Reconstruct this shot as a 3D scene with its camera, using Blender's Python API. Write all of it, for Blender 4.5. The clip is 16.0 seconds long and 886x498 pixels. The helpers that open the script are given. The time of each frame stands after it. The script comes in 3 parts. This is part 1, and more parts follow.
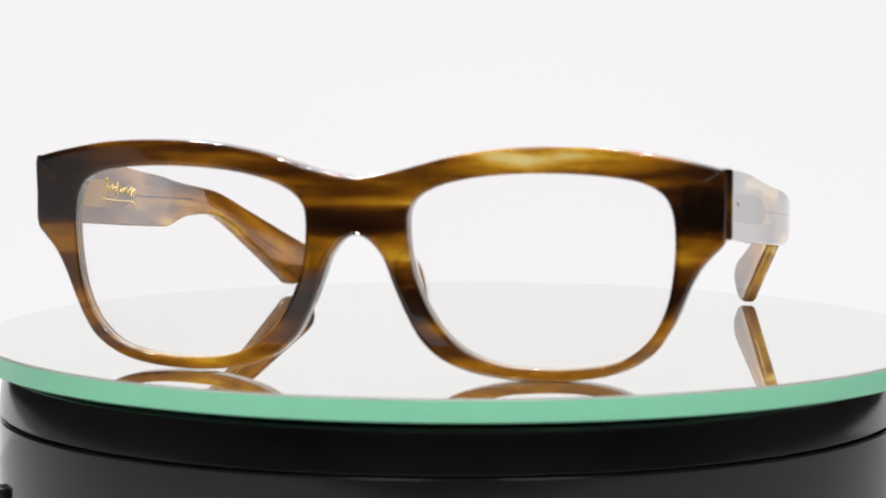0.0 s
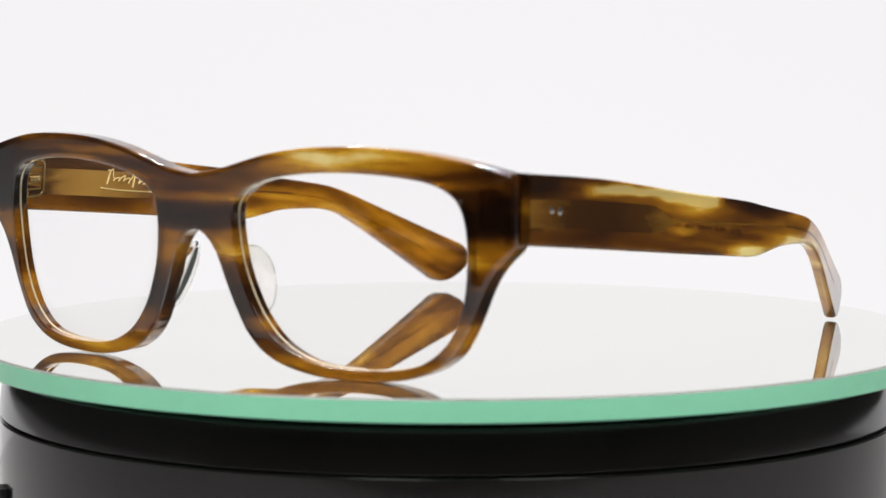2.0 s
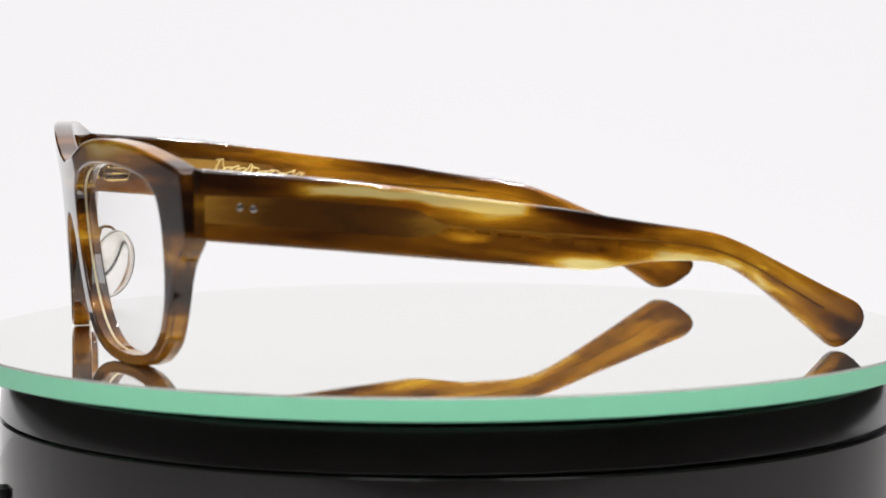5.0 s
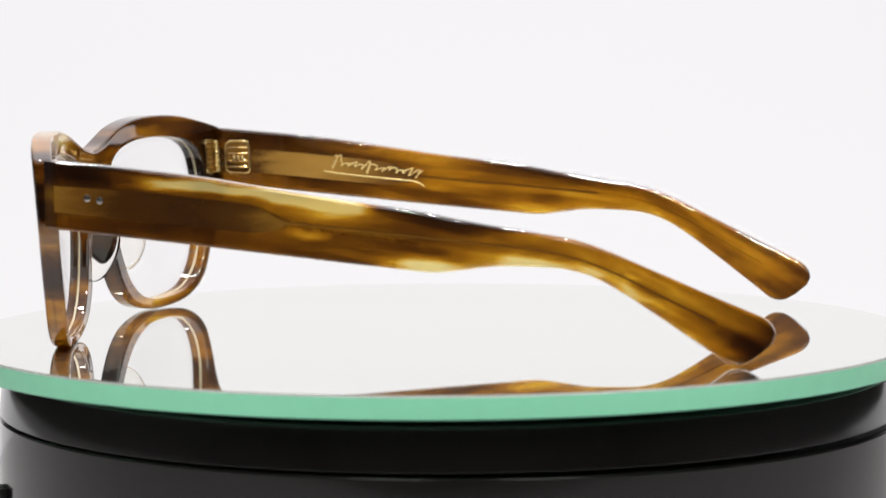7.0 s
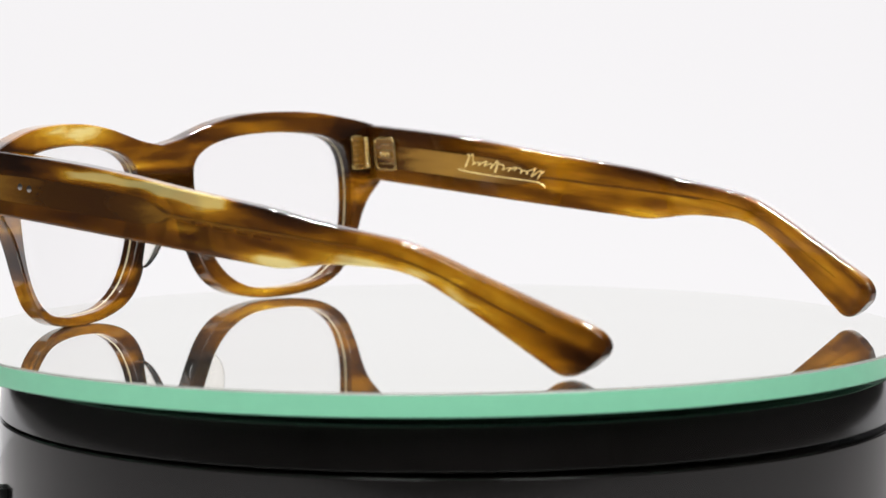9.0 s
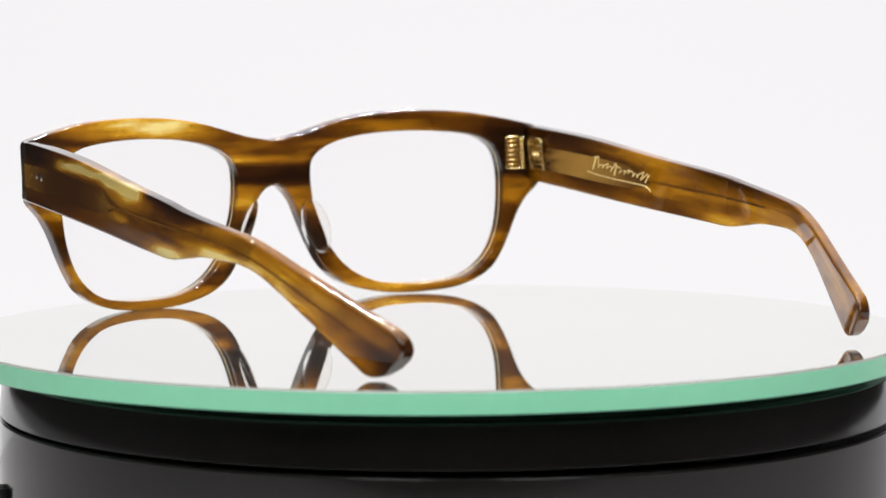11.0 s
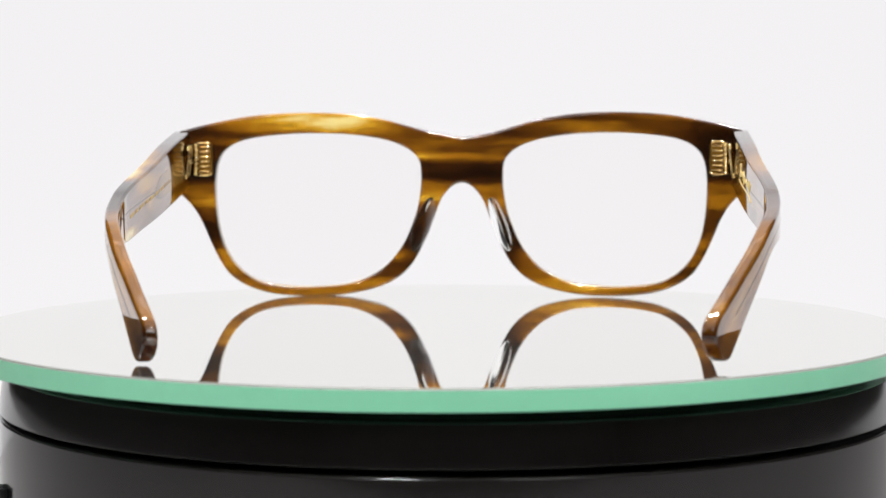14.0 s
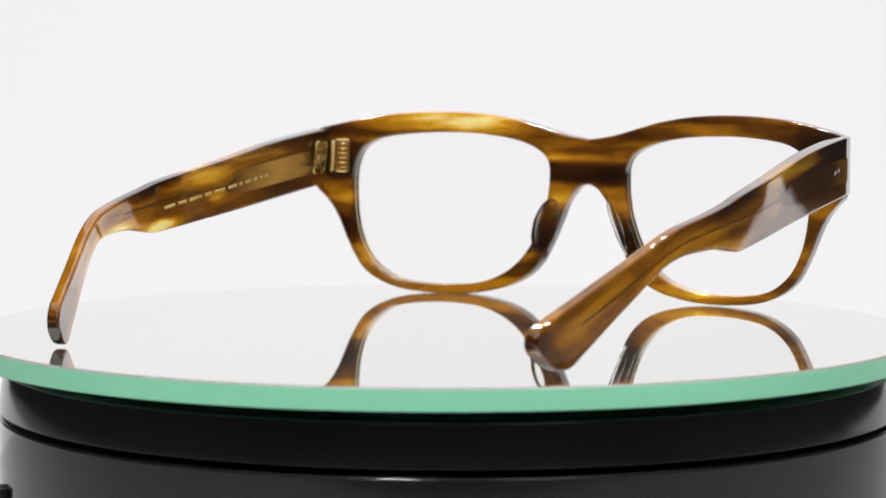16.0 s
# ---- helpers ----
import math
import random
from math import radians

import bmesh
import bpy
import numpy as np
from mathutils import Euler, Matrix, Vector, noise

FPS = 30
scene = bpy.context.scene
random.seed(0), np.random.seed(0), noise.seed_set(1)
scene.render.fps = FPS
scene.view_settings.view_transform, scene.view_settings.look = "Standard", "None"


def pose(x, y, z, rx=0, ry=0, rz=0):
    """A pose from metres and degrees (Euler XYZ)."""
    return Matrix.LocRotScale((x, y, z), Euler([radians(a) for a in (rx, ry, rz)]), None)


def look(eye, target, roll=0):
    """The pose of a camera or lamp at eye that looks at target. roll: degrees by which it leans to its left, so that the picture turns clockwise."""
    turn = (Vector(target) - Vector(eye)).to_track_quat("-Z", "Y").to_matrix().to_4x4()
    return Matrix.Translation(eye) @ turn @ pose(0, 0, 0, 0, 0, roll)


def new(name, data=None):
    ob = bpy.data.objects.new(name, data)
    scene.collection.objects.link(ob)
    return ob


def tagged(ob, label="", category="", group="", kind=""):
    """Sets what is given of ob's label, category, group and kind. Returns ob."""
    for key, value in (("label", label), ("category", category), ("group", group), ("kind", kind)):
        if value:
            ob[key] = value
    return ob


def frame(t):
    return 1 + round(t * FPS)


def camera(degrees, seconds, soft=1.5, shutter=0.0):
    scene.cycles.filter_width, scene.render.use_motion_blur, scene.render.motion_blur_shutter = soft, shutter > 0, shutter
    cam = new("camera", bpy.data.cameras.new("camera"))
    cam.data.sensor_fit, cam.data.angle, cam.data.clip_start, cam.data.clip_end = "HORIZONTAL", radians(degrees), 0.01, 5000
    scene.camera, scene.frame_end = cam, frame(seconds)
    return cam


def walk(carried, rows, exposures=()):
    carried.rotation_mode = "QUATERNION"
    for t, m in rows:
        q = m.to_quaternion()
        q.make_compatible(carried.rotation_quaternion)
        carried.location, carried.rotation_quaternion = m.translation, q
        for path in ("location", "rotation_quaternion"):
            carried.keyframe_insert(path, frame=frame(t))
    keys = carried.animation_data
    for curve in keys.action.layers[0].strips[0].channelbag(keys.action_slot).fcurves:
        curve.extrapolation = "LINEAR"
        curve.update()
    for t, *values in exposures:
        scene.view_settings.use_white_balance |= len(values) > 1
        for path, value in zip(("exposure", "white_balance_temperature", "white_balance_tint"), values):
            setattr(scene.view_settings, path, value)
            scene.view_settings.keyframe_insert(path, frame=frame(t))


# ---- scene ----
# Camera: stands still on a tripod before a small turntable.
cam = camera(17.648, 16.0, soft=1.5)
cam.data.dof.use_dof = True
cam.data.dof.focus_distance = 0.65
cam.data.dof.aperture_fstop = 24.0
EYE = look((-0.02743, -0.65078, 0.07462), (-0.0015, 0.0, 0.01865), 0.0569)
walk(cam, [(0.0, EYE), (16.0, EYE)], exposures=[(0.0, 0.0), (12.0, 0.01), (13.0, -0.02), (16.0, -0.03)])

# ---- world and light ----
world = bpy.data.worlds.new("studio_room")
scene.world = world
world.use_nodes = True
world.node_tree.nodes["Background"].inputs[0].default_value = (0.085, 0.083, 0.083, 1)
world.node_tree.nodes["Background"].inputs[1].default_value = 1.0


def softbox(name, eye, target, size, power, color=(1, 1, 1)):
    data = bpy.data.lights.new(name, "AREA")
    data.shape, data.size, data.energy, data.color = "SQUARE", size, power, color
    ob = new(name, data)
    ob.matrix_world = look(eye, target)
    return ob


softbox("softbox_overhead", (0.0, -0.05, 0.95), (0, 0, 0), 1.5, 6.0)
# fill pair, added to brighten the front faces and the glass edge
softbox("fill_front", (-0.5, -1.5, 1.25), (0, 0, 0.02), 0.6, 5.0)
softbox("fill_front", (0.6, -1.5, 1.25), (0, 0, 0.02), 0.6, 5.0)
# small bulbs over the table, in short rows
for lx, ly, turn in ((-0.15, -0.36, 20), (0.25, -0.14, 80), (-0.22, 0.22, -40), (0.12, 0.34, 10)):
    for k in (-0.5, 0.5):
        softbox("spot_lamp", (lx + 0.07 * k * math.cos(radians(turn)), ly + 0.07 * k * math.sin(radians(turn)), 0.72), (0, 0, 0), 0.034, 2.4)

MM = 0.001
GLASS_R = 108.6 * MM      # radius of the mirror disc
GLASS_T = 4.8 * MM
BODY_R = 102.5 * MM       # radius of the turntable
TABLE_Z = -0.066


# ---- node helpers ----
class Mat:
    """A node material built step by step."""

    def __init__(self, name):
        self.m = bpy.data.materials.new(name)
        self.m.use_nodes = True
        self.t = self.m.node_tree
        self.n = self.t.nodes
        self.bsdf = self.n["Principled BSDF"]
        self.coord = self.n.new("ShaderNodeTexCoord").outputs["Object"]

    def put(self, socket, value):
        if isinstance(value, bpy.types.NodeSocket):
            self.t.links.new(value, socket)
        else:
            socket.default_value = value

    def set(self, **kw):
        for key, value in kw.items():
            self.put(self.bsdf.inputs[key.replace("_", " ")], value)
        return self

    def math(self, op, a, b=0.0, c=0.0, clamp=False):
        n = self.n.new("ShaderNodeMath")
        n.operation, n.use_clamp = op, clamp
        for s, v in zip(n.inputs, (a, b, c)):
            self.put(s, v)
        return n.outputs[0]

    def vec(self, op, a, b):
        n = self.n.new("ShaderNodeVectorMath")
        n.operation = op
        self.put(n.inputs[0], a), self.put(n.inputs[1], b)
        return n.outputs["Value"] if op in ("LENGTH", "DOT_PRODUCT") else n.outputs["Vector"]

    def scaled(self, v, s):
        return self.vec("MULTIPLY", v, s)

    def noise(self, v, scale=1.0, detail=3.0, rough=0.5, out="Fac"):
        n = self.n.new("ShaderNodeTexNoise")
        self.put(n.inputs["Vector"], v)
        n.inputs["Scale"].default_value, n.inputs["Detail"].default_value, n.inputs["Roughness"].default_value = scale, detail, rough
        return n.outputs[out]

    def ramp(self, f, stops):
        n = self.n.new("ShaderNodeValToRGB")
        e = n.color_ramp.elements
        while len(e) < len(stops):
            e.new(0.5)
        for el, (at, c) in zip(e, stops):
            el.position, el.color = at, (*c, 1)
        self.put(n.inputs[0], f)
        return n.outputs["Color"]

    def range(self, v, a, b, c=0.0, d=1.0, smooth=True):
        n = self.n.new("ShaderNodeMapRange")
        n.interpolation_type = "SMOOTHSTEP" if smooth else "LINEAR"
        for s, x in zip(n.inputs, (v, a, b, c, d)):
            self.put(s, x)
        return n.outputs[0]

    def bump(self, height, strength=0.2, distance=0.0002):
        n = self.n.new("ShaderNodeBump")
        n.inputs["Strength"].default_value, n.inputs["Distance"].default_value = strength, distance
        self.put(n.inputs["Height"], height)
        self.put(self.bsdf.inputs["Normal"], n.outputs[0])
        return self

    def blob(self, p, centre, size, turn=0.0):
        """A soft ellipsoid in millimetres: 1 at its centre, 0 at its rim. turn: degrees about x."""
        n = self.n.new("ShaderNodeMapping")
        n.vector_type = "TEXTURE"
        n.inputs["Location"].default_value = centre
        n.inputs["Rotation"].default_value = (radians(turn), 0, 0)
        n.inputs["Scale"].default_value = size
        self.put(n.inputs["Vector"], p)
        return self.range(self.vec("LENGTH", n.outputs[0], (0, 0, 0)), 1.1, 0.0)


ACETATE = [(0.0, (0.015, 0.005, 0.0013)), (0.2, (0.044, 0.0135, 0.0020)), (0.40, (0.130, 0.042, 0.003)),
           (0.60, (0.395, 0.158, 0.006)), (0.80, (0.72, 0.40, 0.026)), (1.0, (0.98, 0.82, 0.33))]


def acetate_front():
    """Horn-like streaks that run across the front."""
    k = Mat("striped_acetate_front")
    p = k.scaled(k.coord, (1000, 1000, 1000))
    wob = k.noise(k.scaled(p, (0.035, 0.02, 0.05)), detail=2, out="Color")
    wob = k.scaled(k.vec("SUBTRACT", wob, (0.5, 0.5, 0.5)), (10, 4, 2.6))
    q = k.vec("ADD", p, wob)
    n = k.n.new("ShaderNodeSeparateXYZ")
    k.put(n.inputs[0], q)
    z = k.math("DIVIDE", n.outputs["Z"], 48.0)
    bands = [(0, .48), (2.5, .55), (6, .42), (10.5, .62), (16, .22), (21, .36), (25, .62), (28.4, .52), (31, .16), (33.5, .22), (35.3, .60),
             (37.2, .40), (39.2, .58), (42, .34), (45.5, .40), (48, .3)]
    base = k.ramp(z, [(a / 48.0, (b, b, b)) for a, b in bands])
    pw = k.vec("ADD", p, k.scaled(k.vec("SUBTRACT", k.noise(k.scaled(p, (0.09, 0.05, 0.16)), detail=2, out="Color"), (0.5, 0.5, 0.5)), (14, 4, 5)))
    streak = k.noise(k.scaled(q, (0.042, 0.02, 0.27)), detail=2, rough=0.5)
    thin = k.noise(k.scaled(q, (0.055, 0.03, 0.62)), detail=2, rough=0.5)
    cloud = k.noise(k.scaled(p, (0.30, 0.2, 0.42)), detail=3, rough=0.6)
    fine = k.noise(k.scaled(q, (0.12, 0.06, 2.1)), detail=3, rough=0.6)
    f = k.math("ADD", k.math("SUBTRACT", base, 0.03), k.math("MULTIPLY", k.math("SUBTRACT", streak, 0.5), 0.85))
    for layer, gain in ((thin, 0.42), (cloud, 0.24), (fine, 0.16)):
        f = k.math("ADD", f, k.math("MULTIPLY", k.math("SUBTRACT", layer, 0.5), gain))
    for centre, size, gain in (((36, -80, 45), (30, 30, 6), 0.52), ((-34, -80, 43.5), (26, 30, 4), 0.20), ((68, -75, 35), (13, 30, 9.5), -0.50),
                               ((-67, -75, 36), (13, 30, 9.5), -0.50), ((0, -80, 31), (13, 30, 4), -0.12), ((11, -80, 13), (7, 30, 9), -0.30),
                               ((-11, -80, 13), (7, 30, 9), -0.26), ((62, -75, 25), (12, 30, 4.5), 0.22), ((57, -75, 8), (10, 30, 5), 0.16),
                               ((66.5, -75, 38), (2.2, 30, 1.8), 0.16), ((66.5, -75, 33.5), (2.2, 30, 1.8), 0.14), ((-68, -75, 37.6), (1.8, 30, 1.3), 0.5), ((-68, -75, 34), (1.6, 30, 1.3), 0.2), ((-62, -75, 14), (8, 30, 5), 0.12), ((-36, -75, 1), (16, 30, 3), 0.12)):
        f = k.math("ADD", f, k.math("MULTIPLY", k.blob(pw, centre, size), gain))
    k.set(Base_Color=k.ramp(f, ACETATE), Roughness=0.035, IOR=1.50, Transmission_Weight=0.62, Coat_Weight=0.6, Coat_IOR=1.5, Coat_Roughness=0.02)
    k.bump(k.noise(k.scaled(p, (0.12, 0.12, 0.12)), detail=2), 0.10, 0.0004)
    return k.m


def acetate_temple():
    """The same acetate cut along the temples, with long slanting streaks."""
    k = Mat("striped_acetate_temple")
    p = k.scaled(k.coord, (1000, 1000, 1000))
    n = k.n.new("ShaderNodeSeparateXYZ")
    k.put(n.inputs[0], p)
    ax = k.math("ABSOLUTE", n.outputs["X"])
    c = k.n.new("ShaderNodeCombineXYZ")
    k.put(c.inputs[0], ax), k.put(c.inputs[1], n.outputs["Y"]), k.put(c.inputs[2], n.outputs["Z"])
    p2 = c.outputs[0]
    p2 = k.vec("ADD", p2, k.scaled(k.vec("SUBTRACT", k.noise(k.scaled(p, (0.05, 0.05, 0.2)), detail=2, out="Color"), (0.5, 0.5, 0.5)), (2, 16, 4.5)))
    share = k.range(n.outputs["X"], -10.0, 10.0, 0.4, 1.0)
    # height over the temple's slanting midline; past the bend the streaks follow it down
    drop = k.math("MULTIPLY", k.math("MAXIMUM", k.math("SUBTRACT", n.outputs["Y"], 38.0), 0.0), 0.42)
    w = k.math("ADD", k.math("ADD", n.outputs["Z"], k.math("MULTIPLY", n.outputs["Y"], 0.135)), drop)
    c2 = k.n.new("ShaderNodeCombineXYZ")
    k.put(c2.inputs[0], k.math("MULTIPLY", n.outputs["X"], 0.06)), k.put(c2.inputs[1], k.math("MULTIPLY", n.outputs["Y"], 0.028)), k.put(c2.inputs[2], k.math("MULTIPLY", w, 0.30))
    streak = k.noise(c2.outputs[0], detail=4, rough=0.55)
    c3 = k.vec("MULTIPLY", c2.outputs[0], (4.0, 2.5, 4.5))
    fine = k.noise(c3, detail=3, rough=0.6)
    cloud = k.noise(k.scaled(p, (0.2, 0.22, 0.4)), detail=3, rough=0.6)
    f = k.math("ADD", 0.485, k.math("MULTIPLY", k.math("SUBTRACT", streak, 0.5), 0.90))
    f = k.math("ADD", f, k.math("MULTIPLY", k.math("SUBTRACT", fine, 0.5), 0.20))
    f = k.math("ADD", f, k.math("MULTIPLY", k.math("SUBTRACT", cloud, 0.5), 0.22))
    # the blob at y 78 paints in the shade on the tips' end faces
    for centre, size, turn, gain in (((72, -68, 40), (20, 20, 4.5), -8, -0.34), ((76, -5, 35.4), (20, 18, 2.4), -8, -0.62), ((76, 18, 32.2), (20, 24, 2.6), -8, -0.42), ((76, -52, 40.6), (20, 30, 2.4), -6, -0.45), ((72, -66, 35), (20, 12, 3.0), -8, 0.12), ((76, -34, 37.4), (7, 32, 3.0), -6, 0.85), ((76, -44, 38.2), (7, 22, 2.2), -6, 0.45), ((76, -14, 34.4), (7, 14, 2.4), -5, 0.75),
                                     ((72, -14, 32.2), (20, 10, 2.2), -8, 0.22), ((72, -17, 28.6), (20, 8, 1.8), -8, 0.26), ((72, 12, 31.2), (20, 20, 3.6), -8, -0.30), ((72, -48, 28.5), (20, 26, 3.5), -7, -0.16),
                                     ((72, -26, 24.5), (20, 22, 3.0), -7, -0.06), ((72, 8, 21.2), (20, 14, 2.8), -2, 0.62), ((72, 28, 22.3), (20, 18, 2.6), -6, 0.5),
                                     ((68, 48, 17.6), (20, 15, 2.2), -32, 0.28), ((66, 56, 15), (20, 28, 8), -28, 0.16), ((62, 71, 4.0), (20, 8, 4), -30, -0.30), ((60, 78, 5), (20, 6, 9), -20, -0.34), ((66, 62, 18), (20, 22, 3), -27, 0.06)):
        f = k.math("ADD", f, k.math("MULTIPLY", k.math("MULTIPLY", k.blob(p2, centre, size, turn), gain * 1.15), share))
    f = k.math("ADD", f, k.math("MULTIPLY", k.blob(p, (-72, -46, 33), (25, 48, 18)), -0.16))
    k.set(Base_Color=k.ramp(f, ACETATE), Roughness=0.035, IOR=1.50, Transmission_Weight=0.62, Coat_Weight=0.6, Coat_IOR=1.5, Coat_Roughness=0.02)
    k.bump(k.noise(k.scaled(p, (0.12, 0.08, 0.12)), detail=2), 0.10, 0.0004)
    return k.m


def plain(name, color, rough, metal=0.0, grain=0.0, size=400.0, **more):
    """A surface with slight mottling in colour and sheen."""
    k = Mat(name)
    a = k.noise(k.coord, size, 4, 0.6)
    b = k.noise(k.coord, size * 0.08, 2, 0.5)
    f = k.math("ADD", k.math("MULTIPLY", a, 0.5), k.math("MULTIPLY", b, 0.5))
    lo, hi = [c * (1 - grain) for c in color], [min(1, c * (1 + grain)) for c in color]
    k.set(Base_Color=k.ramp(f, [(0.3, lo), (0.7, hi)]), Roughness=k.range(b, 0.3, 0.7, rough * 0.85, rough * 1.15), Metallic=metal, **more)
    return k


# the backdrop's even light put in as emission, with a faint mottle
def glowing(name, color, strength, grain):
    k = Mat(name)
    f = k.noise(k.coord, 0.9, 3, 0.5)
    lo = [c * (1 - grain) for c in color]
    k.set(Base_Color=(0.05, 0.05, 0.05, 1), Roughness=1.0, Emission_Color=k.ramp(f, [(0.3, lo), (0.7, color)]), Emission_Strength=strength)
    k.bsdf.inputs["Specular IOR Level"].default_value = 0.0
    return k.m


def clear_film(name, tint, low, high, power):
    """Clear plastic: see-through, with a gloss that rises towards grazing."""
    k = Mat(name)
    edge = k.n.new("ShaderNodeLayerWeight")
    edge.inputs[0].default_value = 0.5
    gloss = k.math("ADD", low, k.math("MULTIPLY", k.math("POWER", edge.outputs["Facing"], power), high))
    tr, gl, mx = k.n.new("ShaderNodeBsdfTransparent"), k.n.new("ShaderNodeBsdfGlossy"), k.n.new("ShaderNodeMixShader")
    tr.inputs[0].default_value = (*tint, 1)
    gl.inputs["Roughness"].default_value = 0.015
    k.put(mx.inputs[0], gloss)
    k.put(mx.inputs[1], tr.outputs[0]), k.put(mx.inputs[2], gl.outputs[0])
    k.put(k.n["Material Output"].inputs["Surface"], mx.outputs[0])
    return k.m


def core_look(name, stops):
    """The flat core under the acetate: its tone changes along the temple."""
    k = Mat(name)
    p = k.scaled(k.coord, (1000, 1000, 1000))
    n = k.n.new("ShaderNodeSeparateXYZ")
    k.put(n.inputs[0], p)
    speck = k.noise(k.scaled(p, (1, 1.2, 2.4)), detail=3, rough=0.7)
    cloud = k.noise(k.scaled(p, (0.1, 0.07, 0.35)), detail=2)
    f = k.math("ADD", k.range(n.outputs["Y"], -72.0, 70.0, 0.0, 1.0, False), k.math("MULTIPLY", k.math("SUBTRACT", cloud, 0.5), 0.14))
    f = k.math("ADD", f, k.math("MULTIPLY", k.math("SUBTRACT", speck, 0.5), 0.05))
    k.set(Base_Color=k.ramp(f, stops), Roughness=0.045, IOR=1.49, Coat_Weight=0.35, Coat_IOR=1.5, Coat_Roughness=0.02)
    return k.m


M_FRONT, M_TEMPLE = acetate_front(), acetate_temple()
M_CORE = core_look("core_under_acetate", [(0.0, (0.20, 0.10, 0.015)), (0.05, (0.13, 0.055, 0.008)), (0.11, (0.045, 0.017, 0.003)), (0.22, (0.036, 0.013, 0.003)), (0.30, (0.060, 0.023, 0.004)), (0.36, (0.16, 0.075, 0.010)), (0.7, (0.12, 0.052, 0.008)), (1.0, (0.055, 0.022, 0.006))])
M_CORE_IN = core_look("core_seen_inside", [(0.0, (0.03, 0.012, 0.004)), (0.07, (0.05, 0.02, 0.005)), (0.11, (0.20, 0.105, 0.022)), (0.20, (0.26, 0.14, 0.03)), (0.30, (0.12, 0.055, 0.012)), (0.36, (0.06, 0.024, 0.006)), (1.0, (0.05, 0.02, 0.006))])
M_GOLD = plain("gold_plated_metal", (0.68, 0.50, 0.21), 0.09, 1.0, 0.12).m
M_AMBER = plain("amber_under_gilt", (0.16, 0.075, 0.012), 0.12, 0.0, 0.3, 900, Coat_Weight=0.6).m
M_STAMP = plain("gold_foil", (0.80, 0.62, 0.26), 0.32, 0.6, 0.12).m
M_FAINT = plain("worn_gold_foil", (0.36, 0.24, 0.08), 0.4, 0.4, 0.2).m
M_STEEL = plain("polished_steel", (0.50, 0.47, 0.43), 0.25, 1.0, 0.08).m
M_LENS = clear_film("clear_demo_lens", (0.988, 0.985, 0.985), 0.0, 0.35, 5.0)
M_PAD = plain("clear_pad_plastic", (0.97, 0.95, 0.91), 0.02, 0.0, 0.03, Transmission_Weight=1.0, IOR=1.17).m
M_GROUND = plain("frosted_lens_edge", (0.36, 0.31, 0.20), 0.5, 0.0, 0.08, 200).m
M_MIRROR = plain("mirror_silver", (0.856, 0.868, 0.824), 0.008, 0.98, 0.006, 60).m
M_EDGE = plain("green_glass_edge", (0.29, 0.76, 0.49), 0.22, 0.0, 0.035, 300).m
M_CHAMFER = plain("ground_glass_bevel", (0.16, 0.17, 0.15), 0.6, 0.0, 0.08).m
M_BLACK = plain("black_glossy_plastic", (0.010, 0.0088, 0.0082), 0.13, 0.0, 0.3, 120).m
M_BLACK_SATIN = plain("black_satin_plastic", (0.006, 0.006, 0.006), 0.30, 0.0, 0.2, 500).m
M_TABLE = plain("grey_laminate", (0.27, 0.26, 0.26), 0.45, 0.0, 0.08, 40).m
M_SWEEP = glowing("glowing_white_paper", (0.862, 0.846, 0.860), 1.0, 0.03)
M_ROOM = plain("grey_room_paint", (0.27, 0.264, 0.262), 0.8, 0.0, 0.06, 12).m


# ---- mesh helpers ----
def link_mesh(name, bm, material, smooth=True, weighted=False):
    me = bpy.data.meshes.new(name)
    bm.normal_update()
    bm.to_mesh(me)
    bm.free()
    me.materials.append(material)
    for poly in me.polygons:
        poly.use_smooth = smooth
    ob = new(name, me)
    if weighted:
        ob.modifiers.new("even_normals", "WEIGHTED_NORMAL").weight = 80
    return ob


def part(name, bm, material, parent, label="", smooth=True, weighted=False):
    ob = link_mesh(name, bm, material, smooth, weighted)
    ob.parent = parent
    return tagged(ob, label)


def lathe(profile, steps=160, closed=False):
    """A ring of the profile (radius, height) turned about z."""
    bm = bmesh.new()
    rows = []
    for r, z in profile:
        if r < 1e-7:
            rows.append([bm.verts.new((0, 0, z))] * steps)
        else:
            rows.append([bm.verts.new((r * math.cos(2 * math.pi * i / steps), r * math.sin(2 * math.pi * i / steps), z)) for i in range(steps)])
    pairs = list(zip(rows, rows[1:])) + ([(rows[-1], rows[0])] if closed else [])
    for a, b in pairs:
        for i in range(steps):
            j = (i + 1) % steps
            quad = []
            for q in (a[i], a[j], b[j], b[i]):
                if q not in quad:
                    quad.append(q)
            if len(quad) > 2:
                bm.faces.new(quad)
    bmesh.ops.recalc_face_normals(bm, faces=bm.faces)
    return bm


def box(size, at=(0, 0, 0), bevel=0.0, turn=None, segments=2):
    bm = bmesh.new()
    bmesh.ops.create_cube(bm, size=1.0)
    bmesh.ops.scale(bm, vec=size, verts=bm.verts)
    if bevel:
        bmesh.ops.bevel(bm, geom=bm.edges[:], offset=bevel, segments=segments, affect="EDGES", profile=0.5)
    bm.transform(Matrix.Translation(at) @ (turn or Matrix()))
    return bm


def joined(*meshes):
    out = bmesh.new()
    for bm in meshes:
        me = bpy.data.meshes.new("tmp")
        bm.to_mesh(me)
        bm.free()
        out.from_mesh(me)
        bpy.data.meshes.remove(me)
    return out


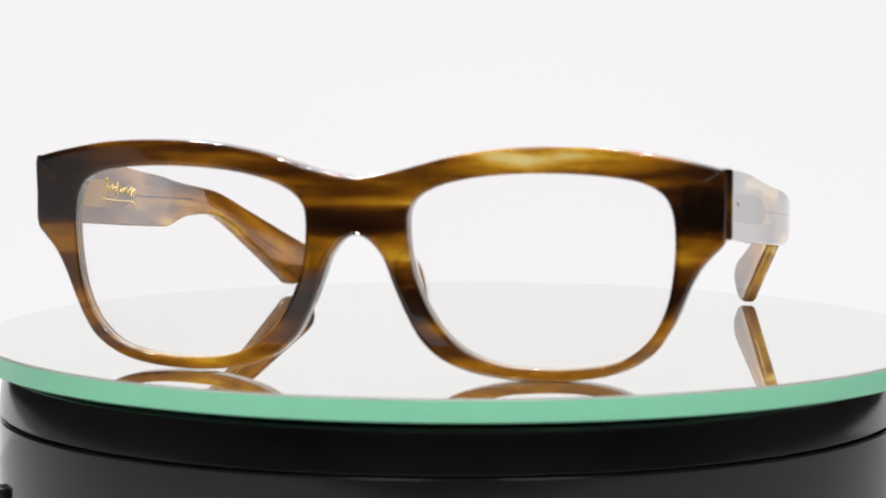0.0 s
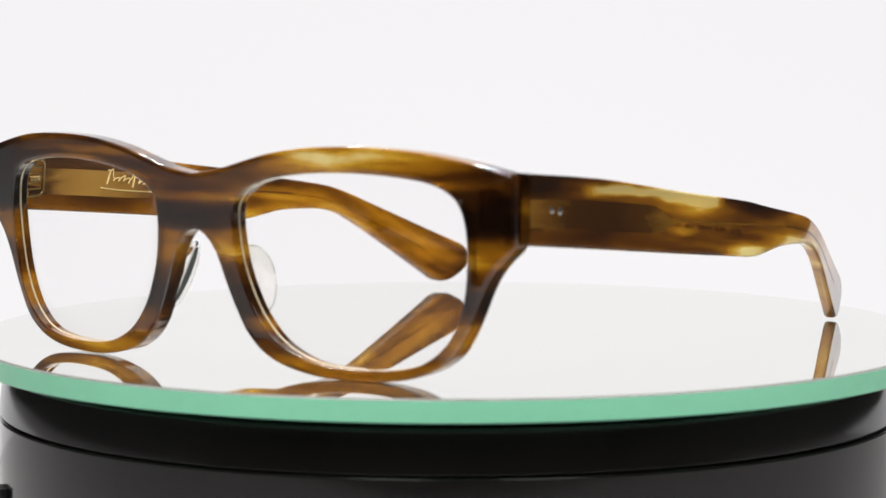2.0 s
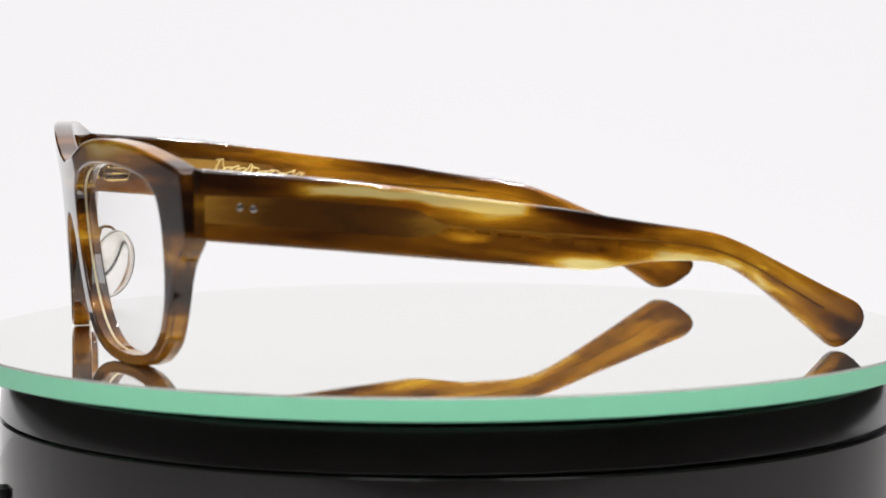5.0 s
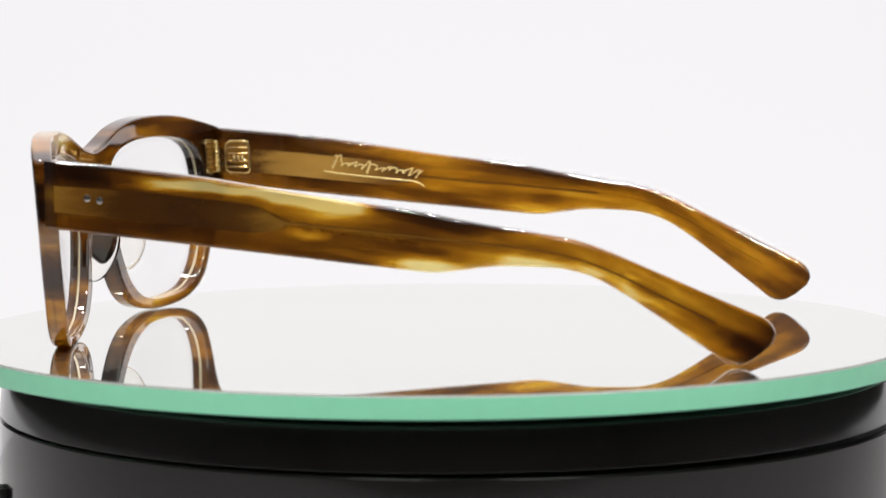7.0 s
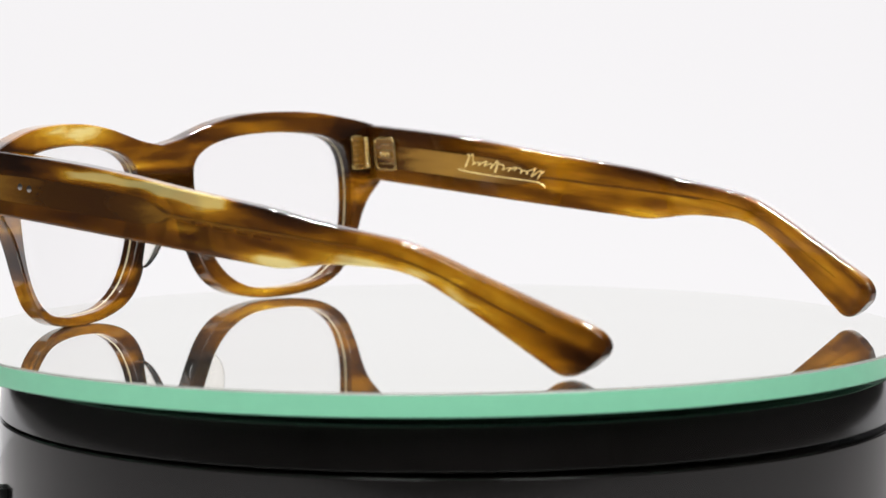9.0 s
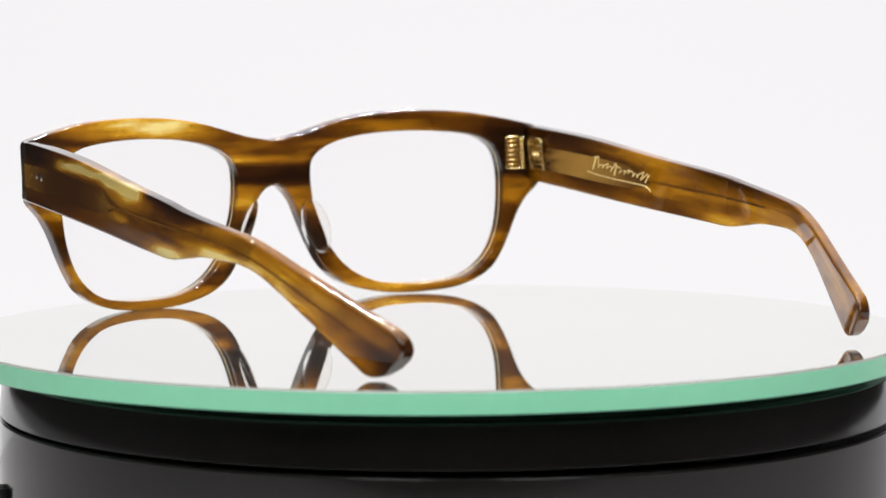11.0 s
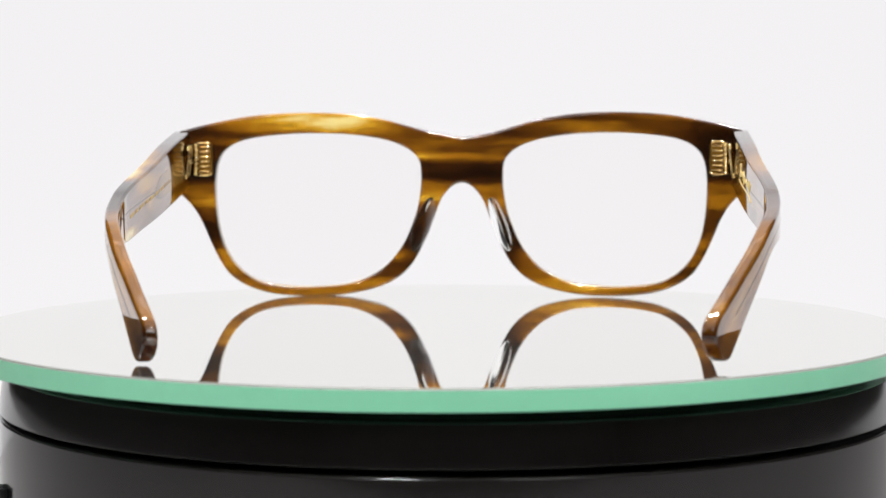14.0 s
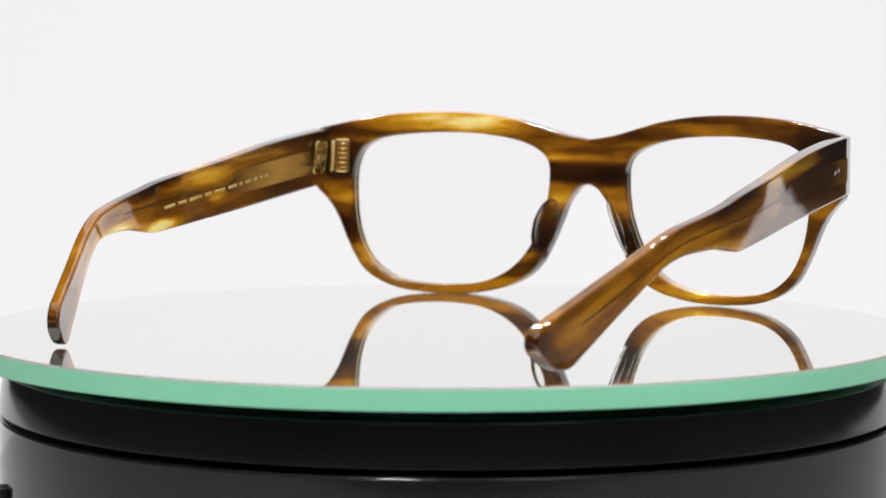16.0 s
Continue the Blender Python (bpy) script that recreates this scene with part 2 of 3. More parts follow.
def smooth_line(points, per=8, closed=False):
    """A Catmull-Rom curve through the points."""
    pts = [Vector(p) for p in points]
    n, out = len(pts), []
    for i in range(n if closed else n - 1):
        if closed:
            a, b, c, d = (pts[(i + k) % n] for k in (-1, 0, 1, 2))
        else:
            b, c = pts[i], pts[i + 1]
            a = pts[i - 1] if i else b * 2 - c
            d = pts[i + 2] if i + 2 < n else c * 2 - b
        for s in range(per):
            t = s / per
            out.append(0.5 * (2 * b + (c - a) * t + (2 * a - 5 * b + 4 * c - d) * t * t + (3 * b - a - 3 * c + d) * t ** 3))
    if not closed:
        out.append(pts[-1])
    return out


def tube(points, radius, sides=8):
    """A thin round wire along the points."""
    bm = bmesh.new()
    rings = []
    for i, p in enumerate(points):
        d = (points[min(i + 1, len(points) - 1)] - points[max(i - 1, 0)]).normalized()
        u = d.cross(Vector((0.3, 0.1, 1))).normalized()
        w = d.cross(u)
        rings.append([bm.verts.new(p + radius * (math.cos(2 * math.pi * k / sides) * u + math.sin(2 * math.pi * k / sides) * w)) for k in range(sides)])
    for a, b in zip(rings, rings[1:]):
        for k in range(sides):
            bm.faces.new((a[k], a[(k + 1) % sides], b[(k + 1) % sides], b[k]))
    bm.faces.new(rings[0]), bm.faces.new(rings[-1])
    bmesh.ops.recalc_face_normals(bm, faces=bm.faces)
    return bm


# ---- the studio ----
def build_studio():
    # white paper sweep: flat behind the table, then up in a wide curve; its even brightness is emission
    rows = [(0.22, TABLE_Z + 0.001), (0.60, TABLE_Z + 0.001)]
    for i in range(1, 13):
        a = math.pi / 2 * i / 12
        rows.append((0.60 + 0.5 * math.sin(a), TABLE_Z + 0.001 + 0.5 * (1 - math.cos(a))))
    rows.append((1.10, 1.6))
    bm = bmesh.new()
    grid = [[bm.verts.new((-0.48 + 1.28 * i / 12, y, z)) for i in range(13)] for y, z in rows]
    for a, b in zip(grid, grid[1:]):
        for i in range(12):
            bm.faces.new((a[i], a[i + 1], b[i + 1], b[i]))
    tagged(link_mesh("backdrop", bm, M_SWEEP), "seamless white paper backdrop with its own even glow behind the turntable", "backdrop", kind="structure")
    tagged(link_mesh("table_top", box((1.8, 1.57, 0.734), (0, 0.435, TABLE_Z - 0.367), 0.004), M_TABLE, weighted=True), "grey laminate work table under the turntable", "table", kind="structure")
    walls = joined(box((0.1, 7, 3.4), (-2.6, 0, 0.9)), box((0.1, 7, 3.4), (2.6, 0, 0.9)), box((5.3, 0.1, 3.4), (0, -3.5, 0.9)), box((5.3, 0.1, 3.4), (0, 3.5, 0.9)))
    tagged(link_mesh("wall_studio", walls, M_ROOM, False), "plain grey studio walls around the table", "wall", kind="structure")
    tagged(link_mesh("ceiling", box((5.3, 7.1, 0.1), (0, 0, 2.65)), M_ROOM, False), "plain grey studio ceiling", "ceiling", kind="structure")
    tagged(link_mesh("floor", box((5.3, 7.1, 0.1), (0, 0, -0.85)), M_ROOM, False), "plain grey studio floor", "floor", kind="structure")


# ---- the turntable ----
def build_turntable():
    stand = new("turntable")
    tagged(stand, "round black glossy plastic turntable with a groove", "turntable")
    r = BODY_R
    body = lathe([(0, TABLE_Z), (r - 2 * MM, TABLE_Z), (r, TABLE_Z + 2 * MM), (r, -17.9 * MM), (r - 0.1 * MM, -17.6 * MM), (r - 0.4 * MM, -17.35 * MM), (r - 1.0 * MM, -17.3 * MM), (r - 3 * MM, -17.3 * MM), (0, -17.3 * MM)], 200)
    part("base_body", body, M_BLACK, stand, "black glossy fixed base", weighted=True)
    rows = [(0, -16.4 * MM), (r - 3 * MM, -16.4 * MM), (r - 0.25 * MM, -16.35 * MM), (r - 0.05 * MM, -16.1 * MM), (r - 0.6 * MM, -11 * MM), (r - 1.2 * MM, -7.6 * MM), (r - 1.6 * MM, -7.2 * MM), (r - 4.5 * MM, -7.1 * MM), (r - 4.5 * MM, -GLASS_T - 0.1 * MM), (0, -GLASS_T - 0.1 * MM)]
    platter = part("platter", lathe(rows, 200), M_BLACK, stand, "black glossy turning platter", weighted=True)
    # four upright dark ribs on the base, at its outer side
    a = radians(195)
    rib_block = joined(*[box((2.0 * MM, 1.0 * MM, 4.6 * MM), ((r + 0.6 * MM) * math.cos(a + k * 0.018), (r + 0.6 * MM) * math.sin(a + k * 0.018), -33.5 * MM), 0.2 * MM, pose(0, 0, 0, 0, 0, 195)) for k in (-1.5, -0.5, 0.5, 1.5)])
    part("ribbed_block", rib_block, M_BLACK_SATIN, stand, "small black ribbed block")
    return stand, platter


def build_mirror():
    disc = new("mirror_disc")
    tagged(disc, "round mirror disc with pale green glass edge lying on the platter", "mirror")
    c = 0.45 * MM
    part("mirror_face", lathe([(0, 0), (GLASS_R * 0.5, 0), (GLASS_R - c, 0)], 256), M_MIRROR, disc, "silvery mirror surface")
    part("bevel", lathe([(GLASS_R - c, 0), (GLASS_R, -c)], 256), M_CHAMFER, disc, "thin ground grey bevel", smooth=False)
    part("glass_edge", lathe([(GLASS_R, -c), (GLASS_R, -GLASS_T + 0.2 * MM), (GLASS_R - 0.2 * MM, -GLASS_T), (0, -GLASS_T)], 256), M_EDGE, disc, "pale green polished glass edge", weighted=True)
    return disc


# ---- the eyeglasses (millimetres; x across, y backwards, z up) ----
FRONT_T = 4.5
INNER = [(10.5, 30.8), (11.1, 34.8), (14.0, 37.7), (19.5, 39.9), (28.5, 41.4), (40.6, 41.8), (51.6, 41.0), (57.6, 39.5), (61.2, 36.5), (62.6, 30.8), (62.3, 21.9), (60.8, 14.5), (57.6, 8.5), (52.1, 4.3), (44.6, 2.7), (35.5, 2.5), (27.5, 3.5), (20.5, 6.9), (15.5, 12.5), (12.2, 19.8), (10.9, 25.4)]
BROW = [(0, 40.4), (7, 41.6), (13.8, 43.5), (20.6, 45.3), (30, 46.7), (41, 47.1), (53, 46.5), (63, 44.8), (70.5, 43.0), (71.8, 42.4)]
END = [(72.3, 41.7), (72.3, 36), (72.2, 28.2)]
LOWER = [(71.6, 27.3), (68.2, 23.6), (65.9, 19.7), (63.8, 14.7), (61.6, 10.1), (58.8, 6.0), (54.3, 2.9), (48, 0.9), (39, 0.1), (30, 0.4), (22, 2.0),
         (16.6, 4.5), (12.7, 8.3), (9.9, 13.4), (7.5, 19.1), (5.5, 24.3), (3.2, 27.4), (1.4, 28.6), (0, 28.9)]
LENS_C = Vector((36.5, 22.0))


def front_y(x, z):
    """The front's outer face: gently bowed and leaning."""
    return -87.7 + x * x / 408.0 - 0.078 * (z - 36.0)


def on_front(x, z, depth):
    return Vector((x, front_y(x, z) + depth, z)) * MM


def inner_at(loop, angle):
    """The point of the lens opening in that direction from its centre."""
    d = Vector((math.cos(angle), math.sin(angle)))
    best = None
    for a, b in zip(loop, loop[1:] + loop[:1]):
        e = b - a
        den = d.x * e.y - d.y * e.x
        if abs(den) < 1e-9:
            continue
        w = a - LENS_C
        s = (w.x * e.y - w.y * e.x) / den
        u = (w.x * d.y - w.y * d.x) / den
        if s > 0 and -1e-6 <= u <= 1 + 1e-6 and (best is None or s < best):
            best = s
    return LENS_C + d * best


def normals_of(loop, closed=True):
    out = []
    n = len(loop)
    for i in range(n):
        a, b = loop[(i - 1) % n if closed else max(i - 1, 0)], loop[(i + 1) % n if closed else min(i + 1, n - 1)]
        t = (b - a).normalized()
        out.append(Vector((t.y, -t.x)))
    return out


def build_front_mesh():
    inner = smooth_line(INNER, 8, True)
    edge = smooth_line(BROW, 8) + smooth_line(END, 3) + smooth_line(LOWER, 7)
    inward = normals_of(edge, False)
    inward[0], inward[-1] = Vector((0, -1)), Vector((0, 1))
    axis = [Vector((0, 28.9 + (40.4 - 28.9) * i / 10)) for i in range(1, 10)]
    r, ri, T = 0.6, 0.5, FRONT_T
    arc = [(1 - math.sin(a), 1 - math.cos(a)) for a in (math.pi / 2, math.pi / 3, math.pi / 6, 0)]
    columns = []
    for k, o in enumerate(edge + axis):
        on_axis = k >= len(edge)
        d = o - LENS_C
        i = inner_at(inner, math.atan2(d.y, d.x))
        back = (i - LENS_C).normalized()
        nrm = Vector((0, 0)) if on_axis else inward[k]
        col = []
        for s, w in arc:                                   # front, inner corner
            col.append((i + back * ri * s, ri * w))
        fa, fb = i + back * ri, o + nrm * r
        for s in (0.15, 0.38, 0.62, 0.85):
            col.append((fa.lerp(fb, s), 0))
        for s, w in reversed(arc):
            col.append((o + nrm * r * s, 0 if on_axis else r * w))
        for s, w in arc:                                   # back, outer corner
            col.append((o + nrm * r * s, T if on_axis else T - r * w))
        for s in (0.85, 0.62, 0.38, 0.15):
            col.append((fa.lerp(fb, s), T))
        for s, w in reversed(arc):
            col.append((i + back * ri * s, T - ri * w))
        columns.append((on_axis, col))
    bm = bmesh.new()
    for side in (1, -1):
        rings = [[bm.verts.new(Vector((side * on_front(p.x, p.y, w).x, on_front(p.x, p.y, w).y, on_front(p.x, p.y, w).z))) for p, w in col] for _, col in columns]
        n, m = len(rings), len(rings[0])
        for a in range(n):
            b = (a + 1) % n
            seam = columns[a][0] or columns[b][0]
            for j in range(m):
                jj = (j + 1) % m
                if seam and 8 <= j <= 14:
                    continue
                quad = (rings[a][j], rings[a][jj], rings[b][jj], rings[b][j])
                bm.faces.new(quad if side == 1 else quad[::-1])
    # close the small steps where the rounded edge meets the middle of the bridge
    bmesh.ops.remove_doubles(bm, verts=bm.verts, dist=0.02 * MM)
    bmesh.ops.dissolve_degenerate(bm, edges=bm.edges, dist=0.005 * MM)
    holes = [e for e in bm.edges if len(e.link_faces) == 1]
    if holes:
        bmesh.ops.holes_fill(bm, edges=holes, sides=0)
    bmesh.ops.recalc_face_normals(bm, faces=bm.faces)
    return bm


def lens_mesh(side):
    loop = [LENS_C + (p - LENS_C) * 1.006 for p in smooth_line(INNER, 5, True)]
    bm = bmesh.new()
    layers = []
    for depth in (1.5, 2.9):
        rings = []
        for s in (0.0, 0.35, 0.7, 1.0):
            ring = []
            for p in (loop if s else [LENS_C]):
                q = LENS_C + (p - LENS_C) * s
                v = on_front(q.x, q.y, depth - 0.5 * (1 - s * s))
                v.x *= side
                ring.append(bm.verts.new(v))
            rings.append(ring)
        layers.append(rings)
    n = len(loop)
    for rings in layers:
        for i in range(n):
            bm.faces.new((rings[0][0], rings[1][i], rings[1][(i + 1) % n]))
            for a, b in ((1, 2), (2, 3)):
                bm.faces.new((rings[a][i], rings[b][i], rings[b][(i + 1) % n], rings[a][(i + 1) % n]))
    for i in range(n):
        j = (i + 1) % n
        bm.faces.new((layers[0][3][i], layers[1][3][i], layers[1][3][j], layers[0][3][j]))
    bmesh.ops.recalc_face_normals(bm, faces=bm.faces)
    return bm


def ground_edge_mesh(side):
    """The frosted bevel of a lens, showing as a pale band inside the rim."""
    loop = smooth_line(INNER, 6, True)
    inward = normals_of(loop)
    bm = bmesh.new()
    rings = []
    for depth, inset in ((1.95, 0.02), (2.05, 0.07), (2.4, 0.07), (2.5, 0.02)):
        ring = []
        for p, n in zip(loop, inward):
            q = p + n * inset
            v = on_front(q.x, q.y, depth)
            v.x *= side
            ring.append(bm.verts.new(v))
        rings.append(ring)
    n = len(loop)
    for a, b in zip(rings, rings[1:]):
        for i in range(n):
            bm.faces.new((a[i], a[(i + 1) % n], b[(i + 1) % n], b[i]))
    return bm


TEMPLE_TOP = [(-72.6, 42.75), (-55, 41.2), (-40, 39.5), (-17, 36.0), (0, 33.7), (8, 32.5), (14, 31.3), (22, 29.9), (31, 28.4), (38, 27.0), (44.5, 24.6), (51.4, 21.4),
              (58.8, 17.9), (66.4, 14.3), (73.4, 11.1), (75.8, 9.8), (77.2, 8.3), (77.7, 6.6), (77.1, 4.9)]
TEMPLE_LOW = [(-72.5, 28.65), (-55, 26.9), (-40.5, 25.4), (-17.4, 23.0), (0, 21.3), (9, 20.5), (15, 21.0), (22, 21.8), (31, 21.6), (36.5, 21.0), (42, 19.2), (48, 15.6),
              (54.5, 11.0), (61, 6.2), (65.6, 2.8), (67.6, 1.3), (69.4, 0.65), (71.6, 0.85), (73.9, 2.1)]


TEMPLE_BOW = [tuple(p) for p in smooth_line([(-75, 72.9), (-40, 73.9), (-22, 74.7), (-5, 75.8), (15, 76.4), (32, 75.0), (46, 71.8), (61, 66.5), (80, 59.6)], 10)]


def temple_x(y):
    """The outer face of a temple: nearly straight, turning inwards behind the bend."""
    for (a, b), (c, d) in zip(TEMPLE_BOW, TEMPLE_BOW[1:]):
        if y <= c:
            return b + (d - b) * max(0.0, (y - a) / (c - a))
    return TEMPLE_BOW[-1][1]


def temple_thickness(y):
    return 4.3 - 1.1 * min(1.0, max(0.0, (y + 60) / 70))


def temple_place(side):
    """The temple in the frame's space, swung a little inwards on its hinge."""
    swing, long = (pose(0, 0, 0, 0.05, 0, 1.2), 1.0) if side == 1 else (pose(0, 0, 0, 0.3, 0, -0.6), 1.015)
    m = Matrix.Translation((side * 0.0725, -0.071, 0.035)) @ swing @ Matrix.Diagonal((1, long, 1, 1)) @ Matrix.Translation((-side * 0.0725, 0.071, -0.035))
    return lambda v: m @ Vector((side * v.x, v.y, v.z))


def temple_mesh(side):
    top, low = smooth_line(TEMPLE_TOP, 6), smooth_line(TEMPLE_LOW, 6)
    place = temple_place(side)
    bm = bmesh.new()
    rings = []
    arc = [math.pi / 2 * k / 4 for k in range(5)]
    for t, b in zip(top, low):
        h = (t - b).length
        up = (t - b) / h
        thick = temple_thickness((t.x + b.x) / 2)
        r = min(0.6 + 0.3 * min(1.0, max(0.0, t.x / 40)), h * 0.45)
        ring = []
        for cx, cz, a0 in ((-r, h - r, 0), (-thick + r, h - r, 1), (-thick + r, r, 2), (-r, r, 3)):
            for a in arc:
                ang = a0 * math.pi / 2 + a
                dx, dz = cx + r * math.cos(ang), cz + r * math.sin(ang)
                q = b + up * dz
                ring.append(bm.verts.new(place(Vector((temple_x(q.x) + dx, q.x, q.y)) * MM)))
        rings.append(ring)
    m = len(rings[0])
    for a, b in zip(rings, rings[1:]):
        for k in range(m):
            bm.faces.new((a[k], a[(k + 1) % m], b[(k + 1) % m], b[k]))
    bm.faces.new(rings[0]), bm.faces.new(rings[-1])
    bmesh.ops.recalc_face_normals(bm, faces=bm.faces)
    return bm


def flat_strip(side, lower, upper, face, lift=0.04):
    """A thin sheet on a temple's face between two lines of (y, z). face: 1 outer, 0 inner."""
    place = temple_place(side)
    bm = bmesh.new()
    rows = []
    for d in (lift, -0.25):
        rows.append([[bm.verts.new(place(Vector((temple_x(y) + d if face else temple_x(y) - temple_thickness(y) - d, y, z)) * MM)) for y, z in line] for line in (lower, upper)])
    for lo, hi in rows:
        for i in range(len(lo) - 1):
            bm.faces.new((lo[i], lo[i + 1], hi[i + 1], hi[i]))
    (a0, b0), (a1, b1) = rows
    for u, v in ((a0, a1), (b0, b1)):
        for i in range(len(u) - 1):
            bm.faces.new((u[i], u[i + 1], v[i + 1], v[i]))
    bm.faces.new((a0[0], a1[0], b1[0], b0[0])), bm.faces.new((a0[-1], a1[-1], b1[-1], b0[-1]))
    bmesh.ops.recalc_face_normals(bm, faces=bm.faces)
    return bm


def core_mesh(side, face):
    ys = (-70.5, -62, -52, -38, -31, -27.5, -25, -22.5, -19.5, -5.6, 6.4, 24.7, 36, 46, 56, 66.0)
    tops = (37.5, 37.1, 36.4, 35.0, 34.2, 33.6, 32.4, 31.0, 30.35, 29.0, 27.9, 26.1, 24.2, 20.4, 15.0, 9.6)
    lows = (32.1, 31.3, 30.4, 29.0, 28.4, 28.2, 28.5, 29.1, 29.9, 28.6, 27.5, 25.7, 23.8, 19.95, 14.5, 9.25)
    count = 16 if face else 12
    up, lo = smooth_line(list(zip(ys, tops))[:count], 6), smooth_line(list(zip(ys, lows))[:count], 6)
    return flat_strip(side, [tuple(p) for p in lo], [tuple(p) for p in up], face, 0.03)


def bar(side, y0, y1, z0, z1, face=0):
    n = 6
    f = lambda s: (y0 + (y1 - y0) * s / n)
    slope = -0.13
    return flat_strip(side, [(f(s), z0 + slope * (f(s) - y0)) for s in range(n + 1)], [(f(s), z1 + slope * (f(s) - y0)) for s in range(n + 1)], face, 0.07)


def rounded_plate(width, height, thick, corner, rim=0.0, steps=5):
    """A plate in the x-z plane with round corners, facing +y; rim: the width of its open frame, 0 for a full plate."""
    def outline(inset):
        w, h, r = width / 2 - inset, height / 2 - inset, max(corner - inset, 0.05)
        pts = []
        for cx, cz, a0 in ((w - r, h - r, 0), (-w + r, h - r, 90), (-w + r, -h + r, 180), (w - r, -h + r, 270)):
            pts += [(cx + r * math.cos(radians(a0 + 90 * k / steps)), cz + r * math.sin(radians(a0 + 90 * k / steps))) for k in range(steps + 1)]
        return pts
    bev = min(0.22, thick * 0.4)
    loops = [(0.0, 0.0), (0.0, thick - bev), (bev * 0.3, thick - bev * 0.3), (bev, thick)]
    if rim:
        loops += [(rim - bev, thick), (rim - bev * 0.3, thick - bev * 0.3), (rim, thick - bev), (rim, 0.0)]
    bm = bmesh.new()
    rings = [[bm.verts.new(Vector((x, y, z)) * MM) for x, z in outline(inset)] for inset, y in loops]
    n = len(rings[0])
    for a, b in list(zip(rings, rings[1:])) + ([(rings[-1], rings[0])] if rim else []):
        for k in range(n):
            bm.faces.new((a[k], a[(k + 1) % n], b[(k + 1) % n], b[k]))
    if not rim:
        bm.faces.new(rings[0]), bm.faces.new(rings[-1])
    bmesh.ops.recalc_face_normals(bm, faces=bm.faces)
    return bm


def bead(radius, at, flat=1.0):
    bm = bmesh.new()
    bmesh.ops.create_uvsphere(bm, u_segments=14, v_segments=10, radius=radius * MM)
    bm.transform(Matrix.Translation(Vector(at) * MM) @ Matrix.Diagonal((1, 1, flat, 1)))
    return bm


def hinge(parent, side):
    """A seven-barrel hinge: a ribbed leaf in the front, a barrel column, and a leaf let into the temple."""
    place = temple_place(side)

    def fixed(bm, seat, moved):
        bm.transform(seat)
        for v in bm.verts:
            v.co = moved(v.co)
        bmesh.ops.recalc_face_normals(bm, faces=bm.faces)
        return bm

    mir = lambda v: Vector((side * v.x, v.y, v.z))
    yb = front_y(64, 36) + FRONT_T
    seat = pose(65.4 * MM, (yb + 0.3) * MM, 35.6 * MM, 4, 0, 18)
    h = part("hinge", fixed(rounded_plate(4.4, 8.8, 0.8, 1.3, 0.5), seat, mir), M_GOLD, parent, "gold-plated seven-barrel hinge", weighted=True)
    part("front_leaf", fixed(rounded_plate(3.6, 8.0, 0.35, 0.8), seat, mir), M_AMBER, h, "amber acetate showing between gilt ribs", weighted=True)
    for i in range(6):
        rib = box((2.9 * MM, 0.5 * MM, 0.42 * MM), Vector((0, 0.45, -3.1 + 1.24 * i)) * MM, 0.16 * MM)
        part("rib", fixed(rib, seat, mir), M_GOLD, h)
    # barrels stand between the two leaves
    for i in range(7):
        ring = lathe([(0, -0.5 * MM), (0.75 * MM, -0.5 * MM), (1.0 * MM, -0.28 * MM), (1.0 * MM, 0.28 * MM), (0.75 * MM, 0.5 * MM), (0, 0.5 * MM)], 18)
        part("barrel", fixed(ring, pose(67.3 * MM, (yb + 2.0 - 0.08 * (1.16 * i - 3.5)) * MM, (32.1 + 1.16 * i) * MM), mir), M_GOLD, h, weighted=True)
    yt = -66.0
    seat = pose((temple_x(yt) - temple_thickness(yt) + 0.15) * MM, yt * MM, 35.3 * MM, -7, 0, 90)
    part("temple_leaf", fixed(rounded_plate(6.8, 8.8, 0.9, 1.7, 0.6), seat, place), M_GOLD, h, weighted=True)
    part("leaf_floor", fixed(rounded_plate(5.6, 7.6, 0.4, 1.0), seat, place), M_AMBER, h, "amber acetate sunk within the gilt leaf", weighted=True)
    for z in (-2.5, -0.95, 0.95, 2.5):
        part("rib", fixed(box((5.2 * MM, 0.5 * MM, 0.5 * MM), Vector((0, 0.55, z)) * MM, 0.18 * MM), seat, place), M_GOLD, h)
    for x in (-0.9, 0.2, 1.3):
        part("screw", fixed(bead(0.68, (x, 0.85, 0.0)), seat, place), M_GOLD, h)


def nose_pad(side):
    bm = bmesh.new()
    bmesh.ops.create_uvsphere(bm, u_segments=24, v_segments=16, radius=1.0)
    bm.transform(pose(0, 0, 0, -6, -20, -20) @ Matrix.Diagonal((1.4 * MM, 4.8 * MM, 7.6 * MM, 1)))
    for v in bm.verts:
        v.co += Vector((9.9, -79.2, 18.4)) * MM
        v.co.x *= side
    bmesh.ops.recalc_face_normals(bm, faces=bm.faces)
    return bm


